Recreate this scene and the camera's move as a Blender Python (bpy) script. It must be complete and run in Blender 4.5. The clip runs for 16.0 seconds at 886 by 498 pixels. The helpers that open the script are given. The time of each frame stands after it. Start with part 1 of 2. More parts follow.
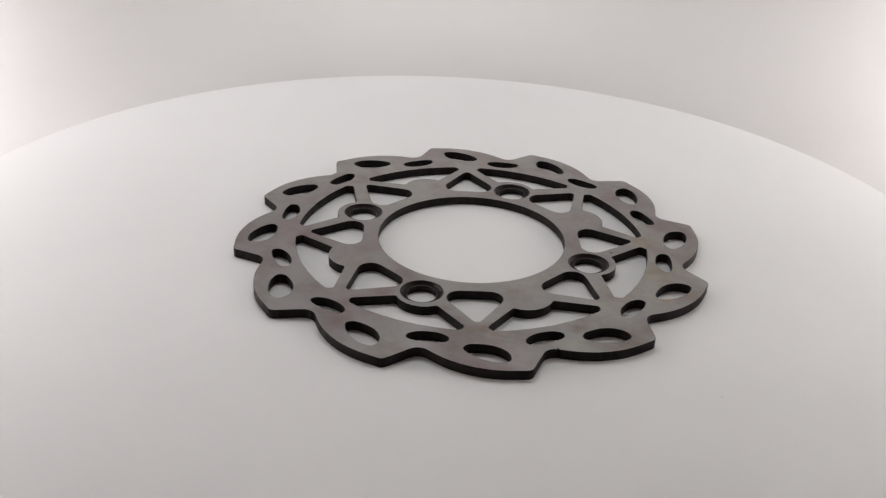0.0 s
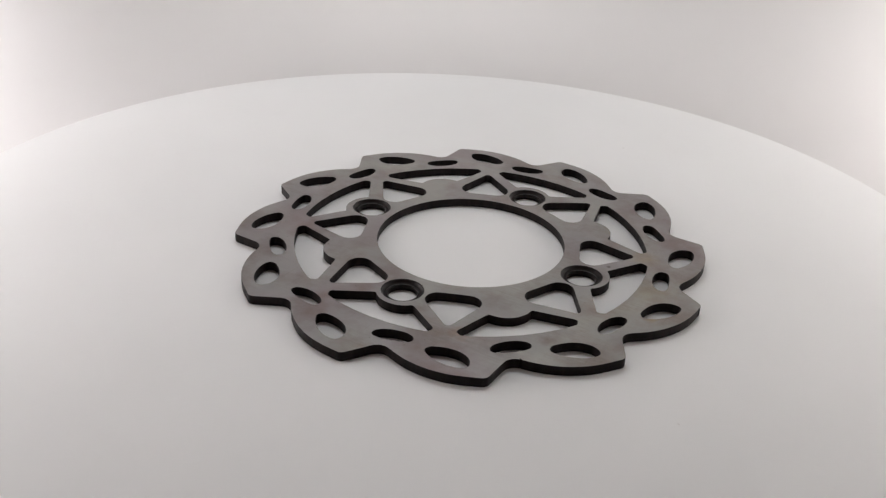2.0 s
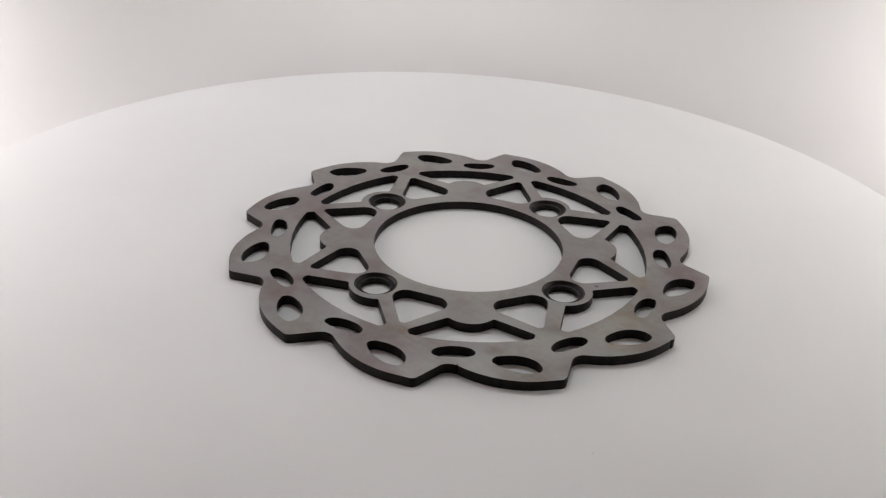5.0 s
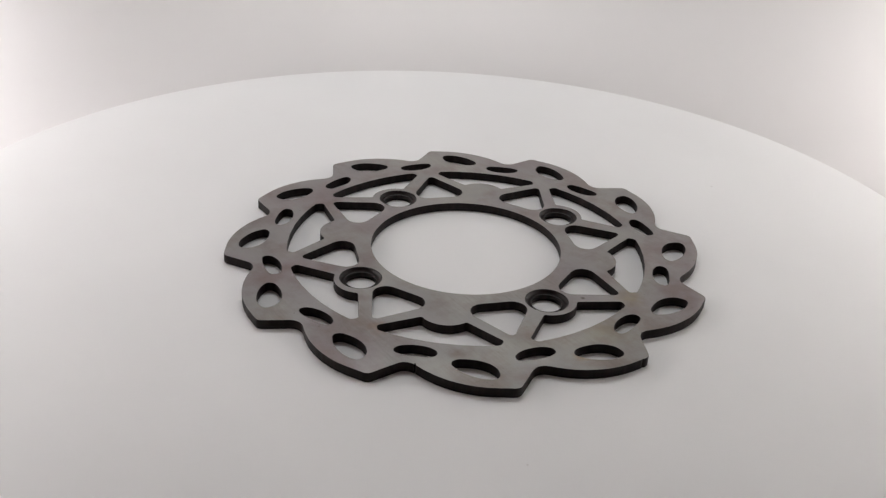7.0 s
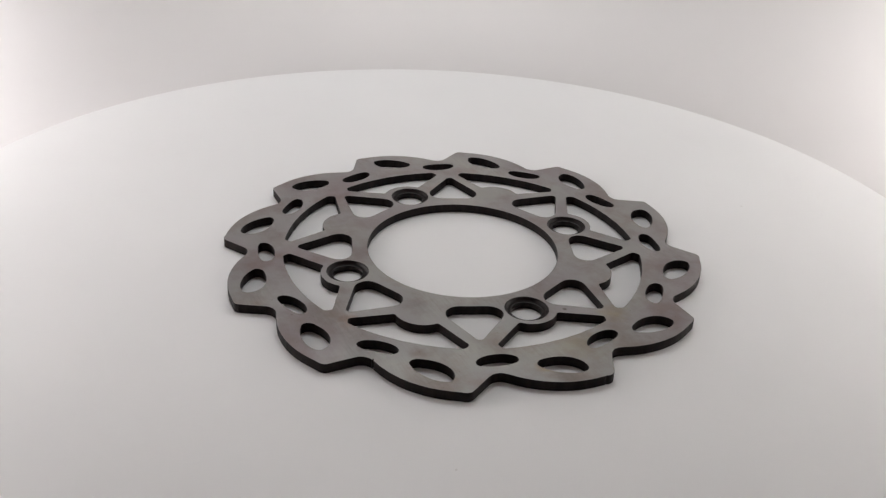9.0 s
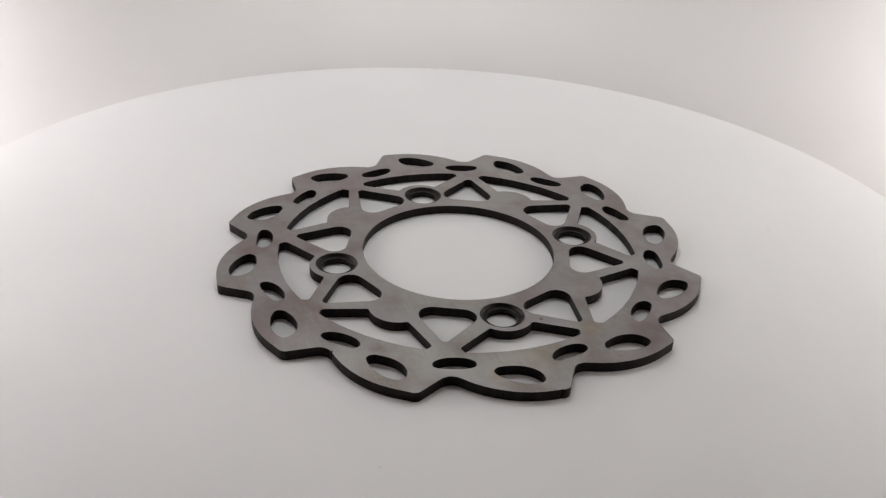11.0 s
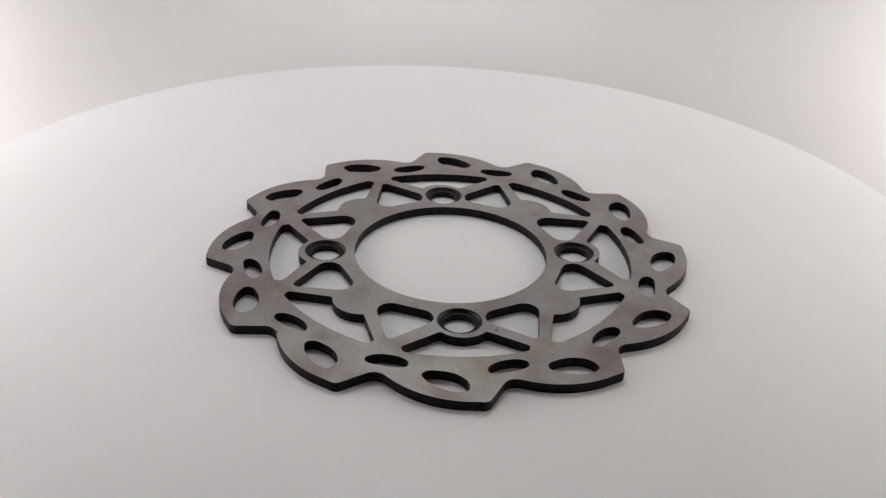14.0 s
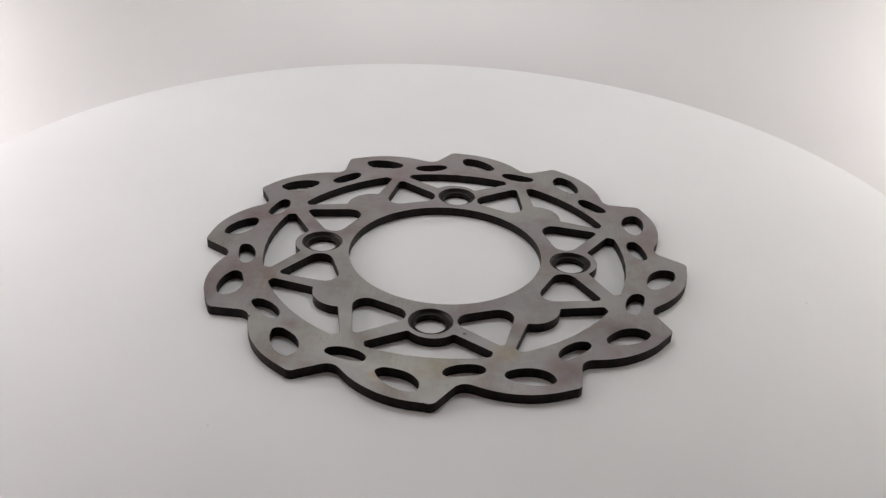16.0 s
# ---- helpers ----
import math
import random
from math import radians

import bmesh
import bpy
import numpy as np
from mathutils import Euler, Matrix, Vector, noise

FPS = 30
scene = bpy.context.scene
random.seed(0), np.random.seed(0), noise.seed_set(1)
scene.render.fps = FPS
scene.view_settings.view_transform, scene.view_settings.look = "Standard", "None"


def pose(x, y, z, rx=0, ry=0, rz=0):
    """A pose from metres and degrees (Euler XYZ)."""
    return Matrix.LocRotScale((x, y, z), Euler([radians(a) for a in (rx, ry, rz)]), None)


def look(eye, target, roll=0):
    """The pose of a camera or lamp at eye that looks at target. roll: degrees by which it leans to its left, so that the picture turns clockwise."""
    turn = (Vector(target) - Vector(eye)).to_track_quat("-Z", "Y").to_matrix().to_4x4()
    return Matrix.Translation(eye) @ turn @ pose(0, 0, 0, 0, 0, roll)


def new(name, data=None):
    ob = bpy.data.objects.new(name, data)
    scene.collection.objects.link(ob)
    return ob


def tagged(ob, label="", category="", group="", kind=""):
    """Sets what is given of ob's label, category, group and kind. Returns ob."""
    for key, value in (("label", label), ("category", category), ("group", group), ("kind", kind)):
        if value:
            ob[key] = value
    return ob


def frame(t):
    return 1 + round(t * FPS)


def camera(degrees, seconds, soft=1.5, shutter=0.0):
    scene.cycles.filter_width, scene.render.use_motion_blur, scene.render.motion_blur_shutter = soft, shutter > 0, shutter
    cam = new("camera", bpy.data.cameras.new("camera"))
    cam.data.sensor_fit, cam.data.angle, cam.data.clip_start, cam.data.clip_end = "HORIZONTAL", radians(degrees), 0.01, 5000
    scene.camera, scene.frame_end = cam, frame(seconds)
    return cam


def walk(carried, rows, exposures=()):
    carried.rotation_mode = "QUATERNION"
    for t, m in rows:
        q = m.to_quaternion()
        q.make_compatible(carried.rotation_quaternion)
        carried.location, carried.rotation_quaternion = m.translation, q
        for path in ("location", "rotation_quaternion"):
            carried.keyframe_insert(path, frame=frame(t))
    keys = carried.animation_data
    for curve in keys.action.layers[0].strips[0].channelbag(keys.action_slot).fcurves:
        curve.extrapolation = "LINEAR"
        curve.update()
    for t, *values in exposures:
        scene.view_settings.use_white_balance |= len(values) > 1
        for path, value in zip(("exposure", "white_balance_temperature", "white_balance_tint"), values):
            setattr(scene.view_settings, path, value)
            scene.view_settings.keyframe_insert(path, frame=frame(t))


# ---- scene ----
# ---- camera: stands still on a tripod before the turntable ----
cam = camera(48.96, 16.0, soft=1.3)
EYE, AIM = (0.0034, -0.4070, 0.2213), (0.0034, 0.4683, -0.2622)
walk(cam, [(0.0, look(EYE, AIM, 1.156)), (16.0, look(EYE, AIM, 1.156))])

# ---- light: a white fabric tent, lit through its sides by soft lamps out of view, plus added fill ----
world = bpy.data.worlds.new("tent_surroundings")
scene.world = world
world.use_nodes = True
world.node_tree.nodes["Background"].inputs["Color"].default_value = (0.9, 0.92, 1.0, 1)
world.node_tree.nodes["Background"].inputs["Strength"].default_value = 0.03
scene.view_settings.exposure = 0.005


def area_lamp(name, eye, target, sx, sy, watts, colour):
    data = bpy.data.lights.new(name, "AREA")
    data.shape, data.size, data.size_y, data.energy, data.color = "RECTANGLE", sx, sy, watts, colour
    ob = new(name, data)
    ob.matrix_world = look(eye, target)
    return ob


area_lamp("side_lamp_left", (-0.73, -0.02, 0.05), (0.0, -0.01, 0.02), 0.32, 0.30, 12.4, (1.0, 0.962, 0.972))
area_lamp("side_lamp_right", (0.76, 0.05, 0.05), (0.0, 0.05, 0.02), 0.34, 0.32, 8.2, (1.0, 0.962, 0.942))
# unseen fill, added: one brightens the fabric behind, one the platter from above
area_lamp("back_fill", (0.0, 0.68, 0.06), (0.0, 0.0, 0.0), 0.8, 0.2, 0.90, (0.97, 0.98, 0.98))
area_lamp("overhead_fill", (0.0, 0.28, 0.60), (0.0, 0.28, 0.0), 0.5, 0.25, 1.32, (0.97, 1.0, 1.01))


# ---- materials ----
def material(name, colour, rough, metal=0.0):
    m = bpy.data.materials.new(name)
    m.use_nodes = True
    b = m.node_tree.nodes["Principled BSDF"]
    b.inputs["Base Color"].default_value = (*colour, 1)
    b.inputs["Roughness"].default_value = rough
    b.inputs["Metallic"].default_value = metal
    return m, m.node_tree.nodes, m.node_tree.links, b


def coords(nodes, links, scale):
    tc, mp = nodes.new("ShaderNodeTexCoord"), nodes.new("ShaderNodeMapping")
    mp.inputs["Scale"].default_value = scale
    links.new(tc.outputs["Object"], mp.inputs["Vector"])
    return mp.outputs["Vector"]


def noise_node(nodes, links, vec, scale, detail=3.0, rough=0.55):
    n = nodes.new("ShaderNodeTexNoise")
    n.inputs["Scale"].default_value, n.inputs["Detail"].default_value = scale, detail
    n.inputs["Roughness"].default_value = rough
    links.new(vec, n.inputs["Vector"])
    return n.outputs["Fac"]


def ramp(nodes, links, fac, *stops):
    r = nodes.new("ShaderNodeValToRGB")
    while len(r.color_ramp.elements) < len(stops):
        r.color_ramp.elements.new(0.5)
    for e, (pos, col) in zip(r.color_ramp.elements, stops):
        e.position, e.color = pos, (*col, 1)
    links.new(fac, r.inputs["Fac"])
    return r.outputs["Color"]


def mixed(nodes, links, fac, a, b, mode="MIX"):
    m = nodes.new("ShaderNodeMix")
    m.data_type, m.blend_type = "RGBA", mode
    if isinstance(fac, float):
        m.inputs[0].default_value = fac
    else:
        links.new(fac, m.inputs[0])
    links.new(a, m.inputs[6])
    links.new(b, m.inputs[7])
    return m.outputs[2]


def bumped(nodes, links, b, height, strength, distance):
    n = nodes.new("ShaderNodeBump")
    n.inputs["Strength"].default_value, n.inputs["Distance"].default_value = strength, distance
    links.new(height, n.inputs["Height"])
    links.new(n.outputs["Normal"], b.inputs["Normal"])


STAINS_AND_SHADE = (
    (0.0685, -0.0562, 0.0045, (0.78, 0.70, 0.68)),
    (0.0957, -0.0156, 0.0040, (1.0, 0.84, 0.66)),
    (0.0375, -0.0718, 0.0055, (0.98, 0.82, 0.74)),
    (0.0745, 0.0317, 0.0075, (1.0, 0.93, 0.76)),
    (0.0880, 0.0060, 0.0110, (1.0, 0.96, 0.84)),
    # broad purple-brown tint: partly shade on the disc's left side, put into the colour
    (0.0400, -0.0860, 0.0220, (0.92, 0.85, 0.86)),
    (0.0641, 0.0146, 0.0011, (0.42, 0.36, 0.34)),
)


def ground_steel():
    """Surface-ground steel: cloudy grey, brownish heat tint, faint straight grinding marks, a few dark pits."""
    m, nodes, links, b = material("ground_steel", (0.34, 0.335, 0.32), 0.42, 1.0)
    even = coords(nodes, links, (1, 1, 1))
    base = ramp(nodes, links, noise_node(nodes, links, even, 17, 4), (0.30, (0.296, 0.246, 0.246)), (0.43, (0.331, 0.311, 0.309)), (0.56, (0.355, 0.346, 0.330)), (0.72, (0.400, 0.384, 0.350)))
    stain = ramp(nodes, links, noise_node(nodes, links, even, 48, 5, 0.6), (0.34, (0.76, 0.66, 0.63)), (0.53, (1, 1, 1)))
    pits = ramp(nodes, links, noise_node(nodes, links, even, 520, 1), (0.17, (0.60, 0.56, 0.54)), (0.23, (1, 1, 1)))
    grain = noise_node(nodes, links, coords(nodes, links, (45, 1500, 45)), 1.0, 3)
    cross = noise_node(nodes, links, coords(nodes, links, (900, 30, 30)), 1.0, 3)
    lines = ramp(nodes, links, grain, (0.3, (0.98, 0.98, 0.98)), (0.7, (1.015, 1.015, 1.015)))
    marks = ramp(nodes, links, cross, (0.26, (0.92, 0.92, 0.91)), (0.36, (1, 1, 1)), (0.70, (1, 1, 1)), (0.78, (1.06, 1.06, 1.05)))
    # scuffed patches, where the two ways of grinding show as a fine hatch
    patch = ramp(nodes, links, noise_node(nodes, links, even, 34, 3), (0.50, (0, 0, 0)), (0.64, (1, 1, 1)))
    hatch = ramp(nodes, links, noise_node(nodes, links, coords(nodes, links, (130, 1100, 130)), 1.0, 2), (0.30, (0.92, 0.915, 0.91)), (0.50, (1, 1, 1)), (0.72, (1.06, 1.06, 1.055)))
    weft = ramp(nodes, links, noise_node(nodes, links, coords(nodes, links, (520, 50, 50)), 1.0, 2), (0.30, (0.98, 0.98, 0.98)), (0.50, (1, 1, 1)), (0.72, (1.01, 1.01, 1.01)))
    colour = mixed(nodes, links, 0.75, base, stain, "MULTIPLY")
    for layer, share in ((pits, 1.0), (lines, 1.0), (marks, 1.0), (hatch, patch), (weft, patch)):
        colour = mixed(nodes, links, share, colour, layer, "MULTIPLY")
    # rust and heat stains and one part-shade tint, each at its own place on the disc
    smear = noise_node(nodes, links, even, 260, 4)
    for x, y, size, tint in STAINS_AND_SHADE:
        far, jag, spot = nodes.new("ShaderNodeVectorMath"), nodes.new("ShaderNodeMath"), nodes.new("ShaderNodeMapRange")
        far.operation, far.inputs[1].default_value = "DISTANCE", (x, y, 0.0042)
        links.new(even, far.inputs[0])
        jag.operation, jag.inputs[1].default_value = "MULTIPLY_ADD", size * 1.2
        links.new(smear, jag.inputs[0])
        links.new(far.outputs["Value"], jag.inputs[2])
        spot.inputs["From Min"].default_value, spot.inputs["From Max"].default_value = size * 1.7, size * 0.7
        links.new(jag.outputs[0], spot.inputs["Value"])
        flat = nodes.new("ShaderNodeRGB")
        flat.outputs[0].default_value = (*tint, 1)
        colour = mixed(nodes, links, spot.outputs[0], colour, flat.outputs[0], "MULTIPLY")
    links.new(colour, b.inputs["Base Color"])
    links.new(ramp(nodes, links, noise_node(nodes, links, even, 45, 4), (0.3, (0.29, 0.29, 0.29)), (0.7, (0.43, 0.43, 0.43))), b.inputs["Roughness"])
    bumped(nodes, links, b, grain, 0.05, 0.0002)
    return m


def black_oxide(name, rough, gloss):
    m, nodes, links, b = material(name, (0.01, 0.009, 0.009), rough)
    b.inputs["Specular IOR Level"].default_value = gloss
    even = coords(nodes, links, (1, 1, 0.15))
    n = noise_node(nodes, links, even, 420, 3)
    links.new(ramp(nodes, links, n, (0.35, (0.0046, 0.0030, 0.0030)), (0.7, (0.015, 0.0088, 0.0082))), b.inputs["Base Color"])
    bumped(nodes, links, b, n, 0.4, 0.0002)
    return m


def white_sheet(name, colour, rough, grain):
    m, nodes, links, b = material(name, colour, rough)
    even = coords(nodes, links, (1, 1, 1))
    lo, hi = [c * 0.97 for c in colour], [min(1.0, c * 1.015) for c in colour]
    links.new(ramp(nodes, links, noise_node(nodes, links, even, 5, 3), (0.35, lo), (0.65, hi)), b.inputs["Base Color"])
    bumped(nodes, links, b, noise_node(nodes, links, even, grain, 2), 0.05, 0.0005)
    return m


def tent_fabric():
    """Thin white cloth that lets part of the light through."""
    m = white_sheet("translucent_tent_fabric", (0.80, 0.79, 0.785), 0.9, 700)
    nodes, links = m.node_tree.nodes, m.node_tree.links
    glow, both = nodes.new("ShaderNodeBsdfTranslucent"), nodes.new("ShaderNodeMixShader")
    glow.inputs["Color"].default_value = (0.82, 0.80, 0.79, 1)
    both.inputs[0].default_value = 0.5
    links.new(nodes["Principled BSDF"].outputs[0], both.inputs[1])
    links.new(glow.outputs[0], both.inputs[2])
    links.new(both.outputs[0], nodes["Material Output"].inputs["Surface"])
    return m


STEEL, OXIDE, SEAT = ground_steel(), black_oxide("black_oxide_cut", 0.5, 0.17), black_oxide("black_seat_oxide", 0.34, 0.22)
PLATTER = white_sheet("white_platter_lacquer", (0.88, 0.88, 0.875), 0.5, 900)
ROOM = white_sheet("unseen_room_warm_grey", (0.088, 0.066, 0.058), 0.9, 300)
LINT = white_sheet("grey_lint", (0.78, 0.77, 0.755), 0.9, 900)
TENT = tent_fabric()
BOUNCE_WHITE = white_sheet("white_bounce_slab", (0.78, 0.775, 0.775), 0.9, 700)


# ---- mesh helpers ----
def rounded(corners, steps=6):
    """A closed outline from corners (x, y, fillet radius), with an arc tangent to both sides at each corner."""
    out, n = [], len(corners)
    for i in range(n):
        p, r = Vector(corners[i][:2]), corners[i][2]
        a, b = (Vector(corners[i - 1][:2]) - p), (Vector(corners[(i + 1) % n][:2]) - p)
        la, lb = a.length, b.length
        a, b = a / la, b / lb
        half = math.acos(max(-1, min(1, a.dot(b)))) / 2
        cut = min(r / math.tan(half), 0.499 * la, 0.499 * lb) if half < math.pi / 2 - 1e-4 else 0
        if cut < 1e-7:
            out.append(p)
            continue
        r = cut * math.tan(half)
        mid = p + (a + b).normalized() * (r / math.sin(half))
        s, e = p + a * cut - mid, p + b * cut - mid
        sweep = s.angle_signed(e)
        for k in range(steps + 1):
            out.append(mid + Matrix.Rotation(-sweep * k / steps, 2) @ s)
    return out


def polar(r, degrees):
    return Vector((r * math.cos(radians(degrees)), r * math.sin(radians(degrees))))


def turned(points, degrees):
    m = Matrix.Rotation(radians(degrees), 2)
    return [m @ Vector(q) for q in points]


def circle(r, n, centre=(0, 0)):
    return [Vector(centre) + polar(r, 360 * k / n) for k in range(n)]


def shrunk(loop, by):
    """The outline moved by that much to its left side."""
    n, out = len(loop), []
    for i in range(n):
        a, b = (loop[i] - loop[i - 1]), (loop[(i + 1) % n] - loop[i])
        na, nb = Vector((-a.y, a.x)).normalized(), Vector((-b.y, b.x)).normalized()
        m = (na + nb)
        m = m.normalized() if m.length > 1e-6 else na
        out.append(loop[i] + m * by / max(0.5, m.dot(na)))
    return out


def clean(loop, ccw):
    """Drops doubled points and turns the outline the way asked for."""
    out = [q for i, q in enumerate(loop) if (q - loop[i - 1]).length > 2e-5]
    area = sum(out[i - 1].cross(out[i]) for i in range(len(out)))
    return out if (area > 0) == ccw else out[::-1]


def finished(name, bm, *materials):
    me = bpy.data.meshes.new(name)
    bm.to_mesh(me)
    bm.free()
    for m in materials:
        me.materials.append(m)
    return me


def part(name, bm, materials, parent, label=""):
    ob = new(name, finished(name, bm, *materials))
    ob.parent = parent
    return tagged(ob, label)


def lathe(bm, profile, n, index=0, closed=False):
    """Turns a profile of (radius, height) about z."""
    rings = [[bm.verts.new((r * math.cos(2 * math.pi * k / n), r * math.sin(2 * math.pi * k / n), z)) for k in range(n)] for r, z in profile]
    for i in range(len(rings) if closed else len(rings) - 1):
        a, b = rings[i], rings[(i + 1) % len(rings)]
        for k in range(n):
            f = bm.faces.new((a[k], a[(k + 1) % n], b[(k + 1) % n], b[k]))
            f.smooth, f.material_index = True, index
    return rings


# ---- the tent: a round white sweep, open towards the camera ----
FLOOR = -0.06


def backdrop():
    """A flat floor that curves up into a round wall behind and beside the turntable."""
    bm = bmesh.new()
    flat, bend, n = 0.33, 0.10, 128
    line = [(0.001, 0.0), (0.15, 0.0), (flat, 0.0)]
    line += [(flat + bend * math.sin(radians(a)), bend - bend * math.cos(radians(a))) for a in range(6, 91, 6)]
    line.append((flat + bend, 0.40))
    grid = []
    for k in range(n + 1):
        a = radians(-42 + 264 * k / n)
        grid.append([bm.verts.new((r * math.cos(a), r * math.sin(a), FLOOR + z)) for r, z in line])
    for k in range(n):
        for i in range(len(line) - 1):
            bm.faces.new((grid[k][i], grid[k][i + 1], grid[k + 1][i + 1], grid[k + 1][i])).smooth = True
    tagged(new("backdrop", finished("backdrop", bm, TENT)), "white translucent fabric sweeping up around the turntable", "backdrop", kind="structure")


def slab(name, lo, hi, label, category, mat):
    bm = bmesh.new()
    bmesh.ops.create_cube(bm, size=1)
    for v in bm.verts:
        v.co = Vector([lo[i] if v.co[i] < 0 else hi[i] for i in range(3)])
    tagged(new(name, finished(name, bm, mat)), label, category, kind="structure")


backdrop()
# unseen slab, added white so that it bounces light into the fabric above
slab("floor", (-1.0, -1.3, FLOOR - 0.03), (1.0, 0.7, FLOOR - 0.0035), "plain white slab under the tent, added out of view to bounce light", "floor", BOUNCE_WHITE)
# unseen room, added: dark warm paint cuts and warms the light at the front
slab("wall_south", (-1.0, -1.33, FLOOR - 0.03), (1.0, -1.303, 0.85), "plain warm grey wall facing the tent, added out of view", "wall", ROOM)
slab("wall_west", (-1.03, -1.33, FLOOR - 0.03), (-1.003, 0.73, 0.85), "plain warm grey wall beside the tent, added out of view", "wall", ROOM)
slab("wall_east", (1.003, -1.33, FLOOR - 0.03), (1.03, 0.73, 0.85), "plain warm grey wall beside the tent, added out of view", "wall", ROOM)
slab("wall_north", (-1.0, 0.703, FLOOR - 0.03), (1.0, 0.73, 0.85), "plain warm grey wall behind the tent, added out of view", "wall", ROOM)
slab("ceiling", (-1.03, -1.33, 0.853), (1.03, 0.73, 0.88), "plain warm grey ceiling, added out of view", "ceiling", ROOM)


# ---- turntable ----
def dust_speck(thing, x, y, size):
    """A flat crumb of grey lint on the platter."""
    bm = bmesh.new()
    bmesh.ops.create_icosphere(bm, subdivisions=2, radius=size)
    for v in bm.verts:
        v.co *= 0.8 + 0.5 * noise.noise(v.co * 1800 + Vector((x, y, 0)) * 90)
        v.co.z = 0.08 * v.co.z + 0.0001
    bmesh.ops.translate(bm, verts=bm.verts[:], vec=(x, y, 0))
    part("dust_speck", bm, [LINT], thing, "grey speck of lint")


def turntable():
    thing = new("turntable")
    bm = bmesh.new()
    R, T, e = 0.2580, 0.014, 0.0016
    profile = [(0.0005, 0.0), (0.10, 0.0), (0.20, 0.0), (R - e, 0.0)]
    profile += [(R - e + e * math.sin(radians(a)), -e + e * math.cos(radians(a))) for a in (22.5, 45, 67.5, 90)]
    profile += [(R, -T + e), (R - e, -T), (0.0005, -T)]
    rings = lathe(bm, profile[::-1], 256)
    bm.faces.new(rings[0][::-1])
    bm.faces.new(rings[-1])
    bmesh.ops.translate(bm, verts=bm.verts[:], vec=(0.0035, -0.0027, 0.0))
    part("platter", bm, [PLATTER], thing)
    for x, y, size in ((0.0256, 0.1675, 0.0008), (0.1445, -0.0646, 0.0006)):
        dust_speck(thing, x, y, size)
    bm = bmesh.new()
    rings = lathe(bm, [(0.03, FLOOR + 0.018), (0.03, -0.0142)], 48)
    bm.faces.new(rings[0][::-1])
    bm.faces.new(rings[-1])
    part("spindle", bm, [PLATTER], thing)
    return tagged(thing, "round white turntable platter, slightly tilted, carrying a brake disc", "turntable")


def turntable_base():
    bm = bmesh.new()
    rings = lathe(bm, [(0.11, FLOOR), (0.11, FLOOR + 0.014), (0.106, FLOOR + 0.018)], 96)
    bm.faces.new(rings[0][::-1])
    bm.faces.new(rings[-1])
    tagged(new("pedestal", finished("pedestal", bm, PLATTER)), "low round white pedestal under the turntable", "pedestal")


# ---- brake disc: 220 mm across, 4 mm thick, twelve waves, eight windows, four bolt holes ----
THICK = 0.0042
TIP, BOLTS, BORE = 3.7, 0.0573, 0.04405


def mm(corners, turn):
    """Corners (across, outwards, fillet) in millimetres, about the radius at that angle."""
    return turned([Vector(q) for q in rounded([(n / 1000, t / 1000, r / 1000) for t, n, r in corners])], turn)


def at(r, a, fillet):
    q = polar(r, a)
    return (q.x, q.y, fillet)


def wave_outline():
    corners = []
    for k in range(12):
        a = TIP + 30 * k
        corners += [at(0.1106, a, 0.0032), at(0.0967, a + 5.8, 0.0055), at(0.1048, a + 13.3, 0.060), at(0.1097, a + 21.5, 0.070)]
    line = rounded(corners, 7)
    for angle, depth in ((-48.2, 0.0009), (1.9, 0.0003)):
        line = nick(line, angle, depth)
    return line


def nick(line, angle, depth):
    """A small nick left by the cutter, where the outline crosses that angle."""
    way, side = polar(1, angle), polar(1, angle + 90)
    for i, q in enumerate(line):
        p = line[i - 1]
        a, b = p.dot(side), q.dot(side)
        if min(p.dot(way), q.dot(way)) > 0 and min(a, b) < 0 <= max(a, b):
            hit = p + (q - p) * (a / (a - b))
            along = (q - p).normalized() * 0.0005
            return line[:i] + [hit - along, hit - along * 0.3 - way * depth, hit + along * 0.3 - way * depth * 0.8, hit + along] + line[i:]
    return line


def window(turn):
    """A window along the rim, with the round boss standing into it from the hub."""
    boss = [Vector((BOLTS, 0)) + polar(0.0122, a) for a in range(-50, 51, 10)]
    arc = [polar(0.0824, a) for a in (14.5, 11, 6, 0, -6, -11, -14.5)]
    side = 0.0258
    corners = [(q.x, q.y, 0.0015 if i in (0, 10) else 0.0) for i, q in enumerate(boss)]
    corners += [(0.0753, side, 0.0016), at(0.0824, 17.5, 0.0018)]
    corners += [(q.x, q.y, 0.0) for q in arc]
    corners += [at(0.0824, -17.5, 0.0018), (0.0753, -side, 0.0016)]
    return turned(rounded(corners), turn)


def small_slot():
    """The blunt, slightly bent slot under each notch, about the radius at angle 0."""
    out = []
    for k in range(40):
        c, q = math.cos(2 * math.pi * k / 40), math.sin(2 * math.pi * k / 40)
        t = 0.0085 * math.copysign(abs(c) ** 0.88, c)
        n = 0.0037 * math.copysign(abs(q) ** 0.88, q)
        out.append(Vector((0.0897 + n + 0.0007 * (t / 0.0085) ** 2 - 0.10 * t, t + 0.0006)))
    return out


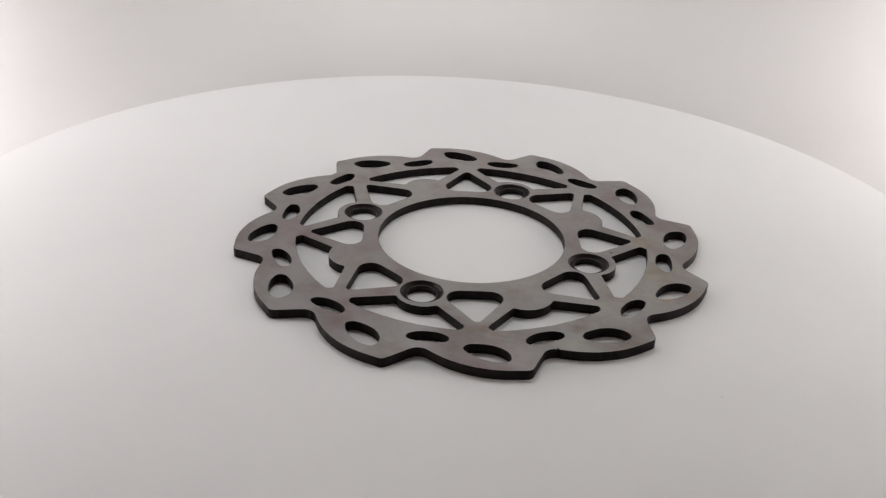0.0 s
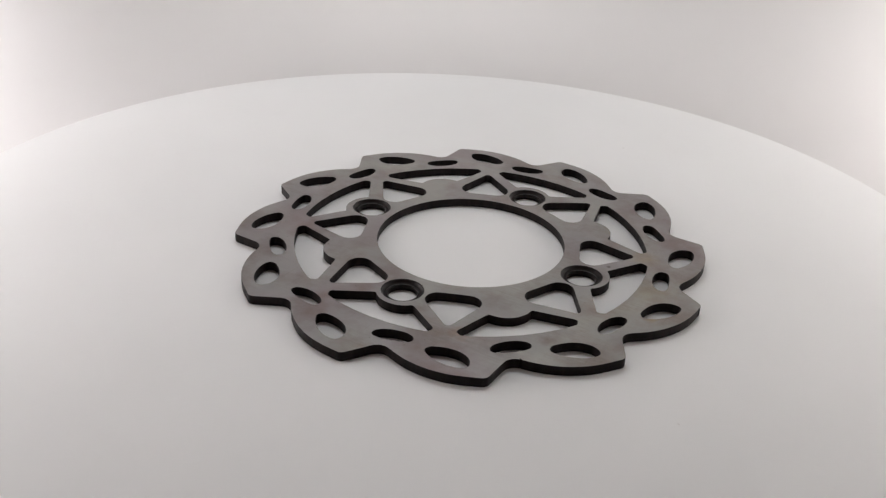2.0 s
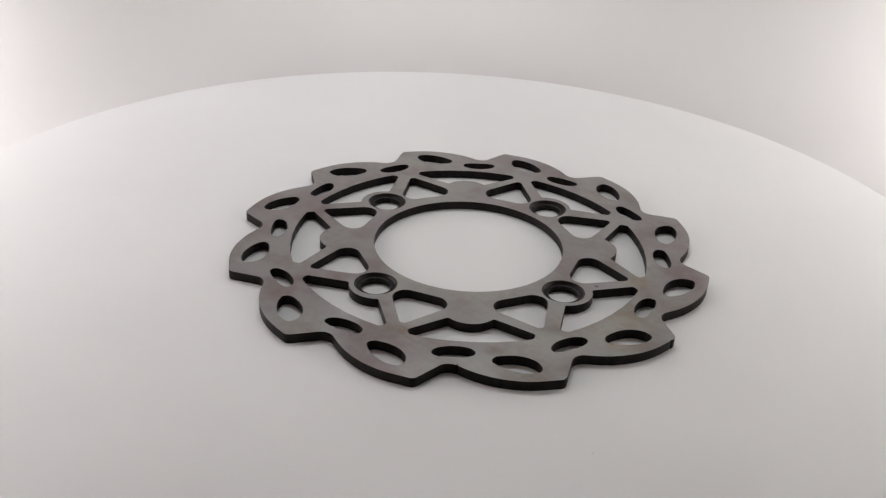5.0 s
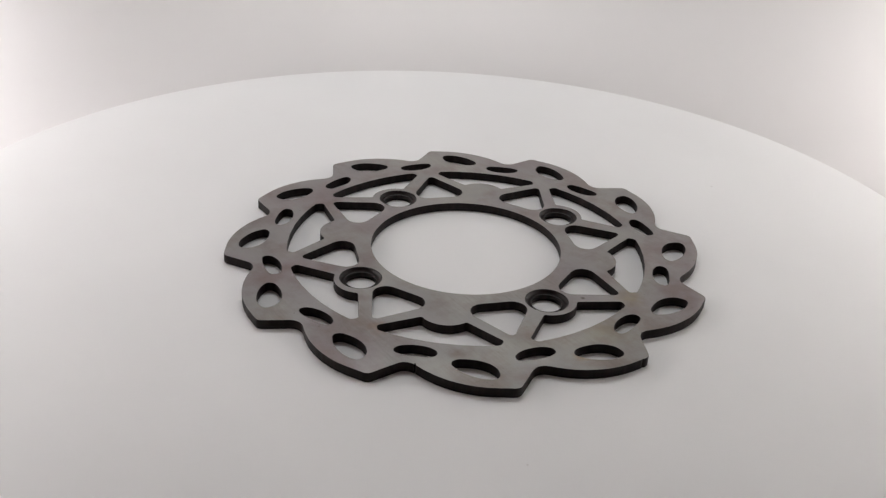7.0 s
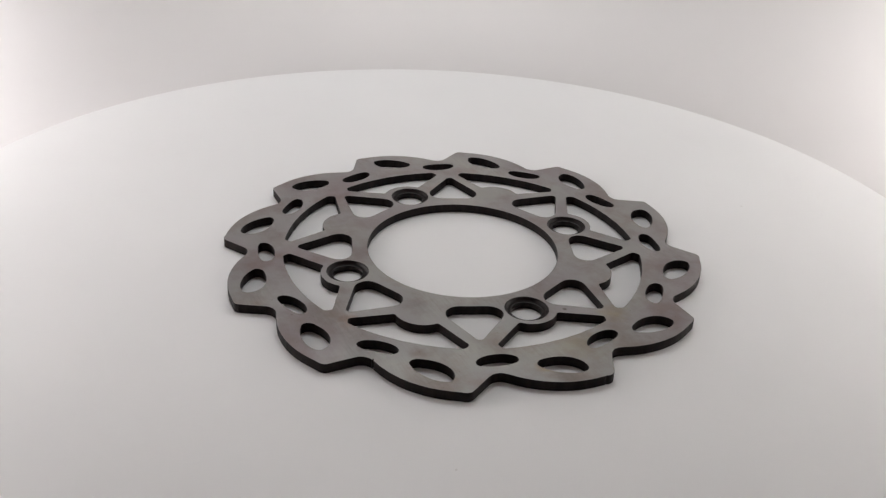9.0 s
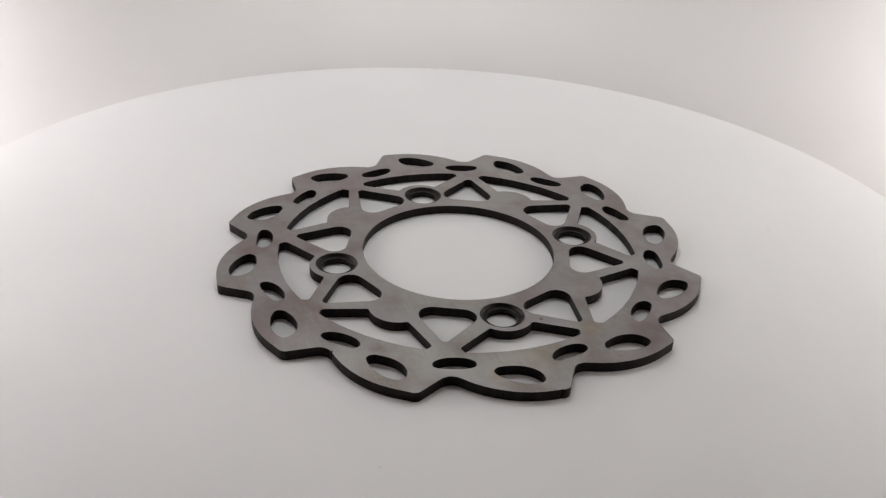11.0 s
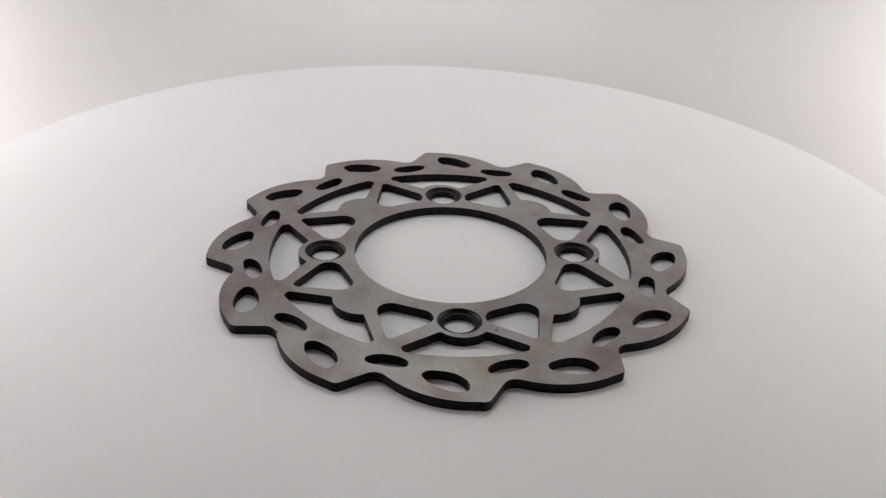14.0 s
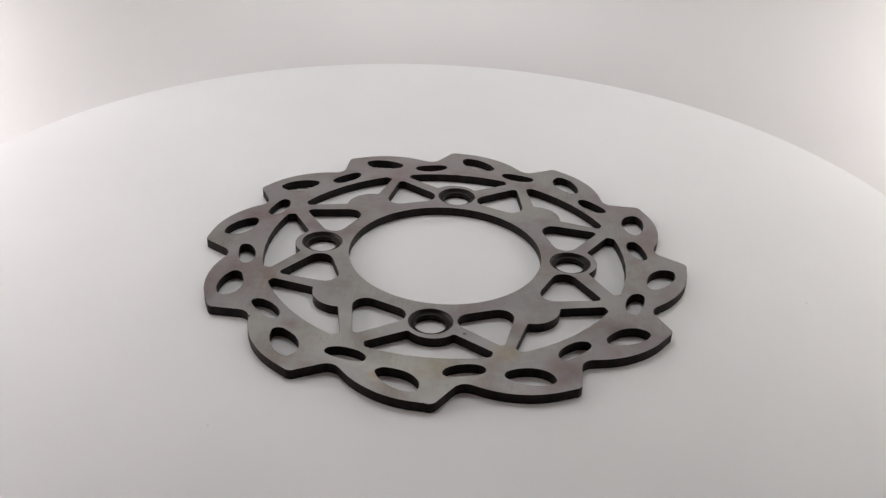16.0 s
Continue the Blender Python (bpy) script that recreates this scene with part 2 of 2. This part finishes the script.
def ragged(loop, seed):
    """The outline as the cutter left it: finely stepped, a few hundredths of a millimetre off its line."""
    out = []
    for i, q in enumerate(loop):
        p = loop[i - 1]
        n = max(1, round((q - p).length / 0.0009))
        out += [p + (q - p) * (k / n) for k in range(1, n + 1)]
    off = [0.00009 * noise.noise(Vector((q.x * 700, q.y * 700, seed))) for q in out]
    return [a + (a - b).orthogonal().normalized() * d if (a - b).length > 1e-6 else a for a, b, d in zip(out, out[-1:] + out[:-1], off)]


def disc_plate(thing):
    outer = clean(wave_outline(), True)
    holes = [circle(BORE, 160)]
    for k in range(12):
        a = TIP + 30 * k
        holes.append(mm([(-10.3, 94.5, 2.2), (-7.9, 91.8, 9), (-1.7, 91.7, 20), (4.0, 93.4, 20), (8.5, 97.9, 20), (8.4, 103.7, 2.6), (2.9, 104.5, 20), (-2.7, 102.4, 20), (-7.5, 98.8, 20)], a - 8.1))
        holes.append(turned(small_slot(), a + 6.5))
    for k in range(8):
        holes.append(mm([(0, 77.5, 2.0), (16.4, 51.15, 5.8), (-17.4, 51.15, 5.8)], 22.5 + 45 * k + (1.0, -0.1)[k % 2]))
        holes.append(window(45 * k + (0.9, 0.2)[k % 2]))
    for k in range(4):
        holes.append(circle(0.0093, 48, polar(BOLTS, 90 * k)))
    loops = [ragged(outer, 0)] + [clean(holes[0], False)] + [ragged(clean(h, False), i) for i, h in enumerate(holes[1:], 1)]
    bm = bmesh.new()
    bevel = 0.00005
    cap_edges = {THICK: [], 0.0: []}
    for loop in loops:
        inner = shrunk(loop, bevel)
        n = len(loop)

        def ring(pts, z):
            return [bm.verts.new((q.x, q.y, z)) for q in pts]

        for lo, hi, index in ((ring(loop, 0.0), ring(loop, THICK - bevel), 1), (ring(loop, THICK - bevel), ring(inner, THICK), 1)):
            for i in range(n):
                f = bm.faces.new((lo[i], lo[(i + 1) % n], hi[(i + 1) % n], hi[i]))
                f.material_index, f.smooth = index, True
        for z, pts in ((THICK, inner), (0.0, loop)):
            cap = ring(pts, z)
            cap_edges[z] += [bm.edges.new((cap[i], cap[(i + 1) % n])) for i in range(n)]
    for z, edges in cap_edges.items():
        up = bmesh.ops.triangle_fill(bm, edges=edges, use_beauty=True, normal=(0, 0, 1 if z else -1))
        for f in (f for f in up["geom"] if isinstance(f, bmesh.types.BMFace)):
            f.material_index = 0 if z else 1
            if (f.normal.z > 0) != (z > 0):
                f.normal_flip()
    bm.normal_update()
    part("disc_plate", bm, [STEEL, OXIDE], thing, "ground grey steel with dark cut edges")


def bolt_seat(thing, k):
    """The black countersunk seat of a bolt hole."""
    r, t = 0.00928, THICK
    bm = bmesh.new()
    profile = [(r, 0.0002), (0.0065, 0.0002), (0.0065, t - 0.0017), (0.0067, t - 0.0014), (0.0070, t - 0.0013), (0.0073, t - 0.0017), (0.0081, t - 0.0017), (0.0088, t - 0.0009), (0.0091, t - 0.0003), (r, t - 0.0002)]
    lathe(bm, profile[::-1], 48, 0, True)
    bmesh.ops.recalc_face_normals(bm, faces=bm.faces[:])
    ob = part("bolt_seat", bm, [SEAT], thing, "black countersunk bolt seat")
    q = polar(BOLTS, 90 * k)
    ob.location = (q.x, q.y, 0)


def brake_disc():
    thing = new("brake_disc")
    disc_plate(thing)
    for k in range(4):
        bolt_seat(thing, k)
    return tagged(thing, "wave-edged steel motorcycle brake disc lying on a white turntable", "brake disc")


turntable_base()
TABLE = turntable()
DISC = brake_disc()

# ---- the turn: degrees every half second, about an axis on which the platter sits a little askew ----
TURNS = (-22.59, -24.73, -26.87, -29.16, -31.54, -34.07, -36.51, -38.68, -40.73, -42.9, -45.05, -47.21, -49.37, -51.53, -53.71, -55.87, -58.06, -60.27, -62.51, -64.79, -67.09, -69.41, -71.73, -74.07, -76.48, -78.91, -81.35, -83.76, -86.15, -88.49, -90.82, -93.14, -95.48)
# how far the platter rocks towards the camera on its bearing, in shares of the most
ROCK = (0.0, 0.0, 0.0, 0.23, 0.59, 0.85, 0.9, 0.68, 0.41, 0.32, 0.23, 0.21, 0.18, 0.16, 0.08, 0.0, 0.0, 0.0, 0.0, 0.0, 0.0, 0.0, 0.0, 0.0, 0.0, 0.0, 0.0, 0.0, 0.0, 0.0, 0.0, 0.0, 0.0)


def motions():
    tilt = Vector((0, 0, 1)).rotation_difference(Vector((0.01397, 0.02371, 1))).to_matrix().to_4x4()
    table_rows, disc_rows = [], []
    for i, a in enumerate(TURNS):
        m = pose(0, 0, -0.0003 * ROCK[i], 0.43 * ROCK[i], 0.11 * ROCK[i], 0) @ pose(0, 0, 0, 0, 0, a) @ tilt
        table_rows.append((i * 0.5, m))
        disc_rows.append((i * 0.5, m @ pose(0.01561, 0.00583, 0.0001)))
    walk(TABLE, table_rows)
    walk(DISC, disc_rows)


motions()
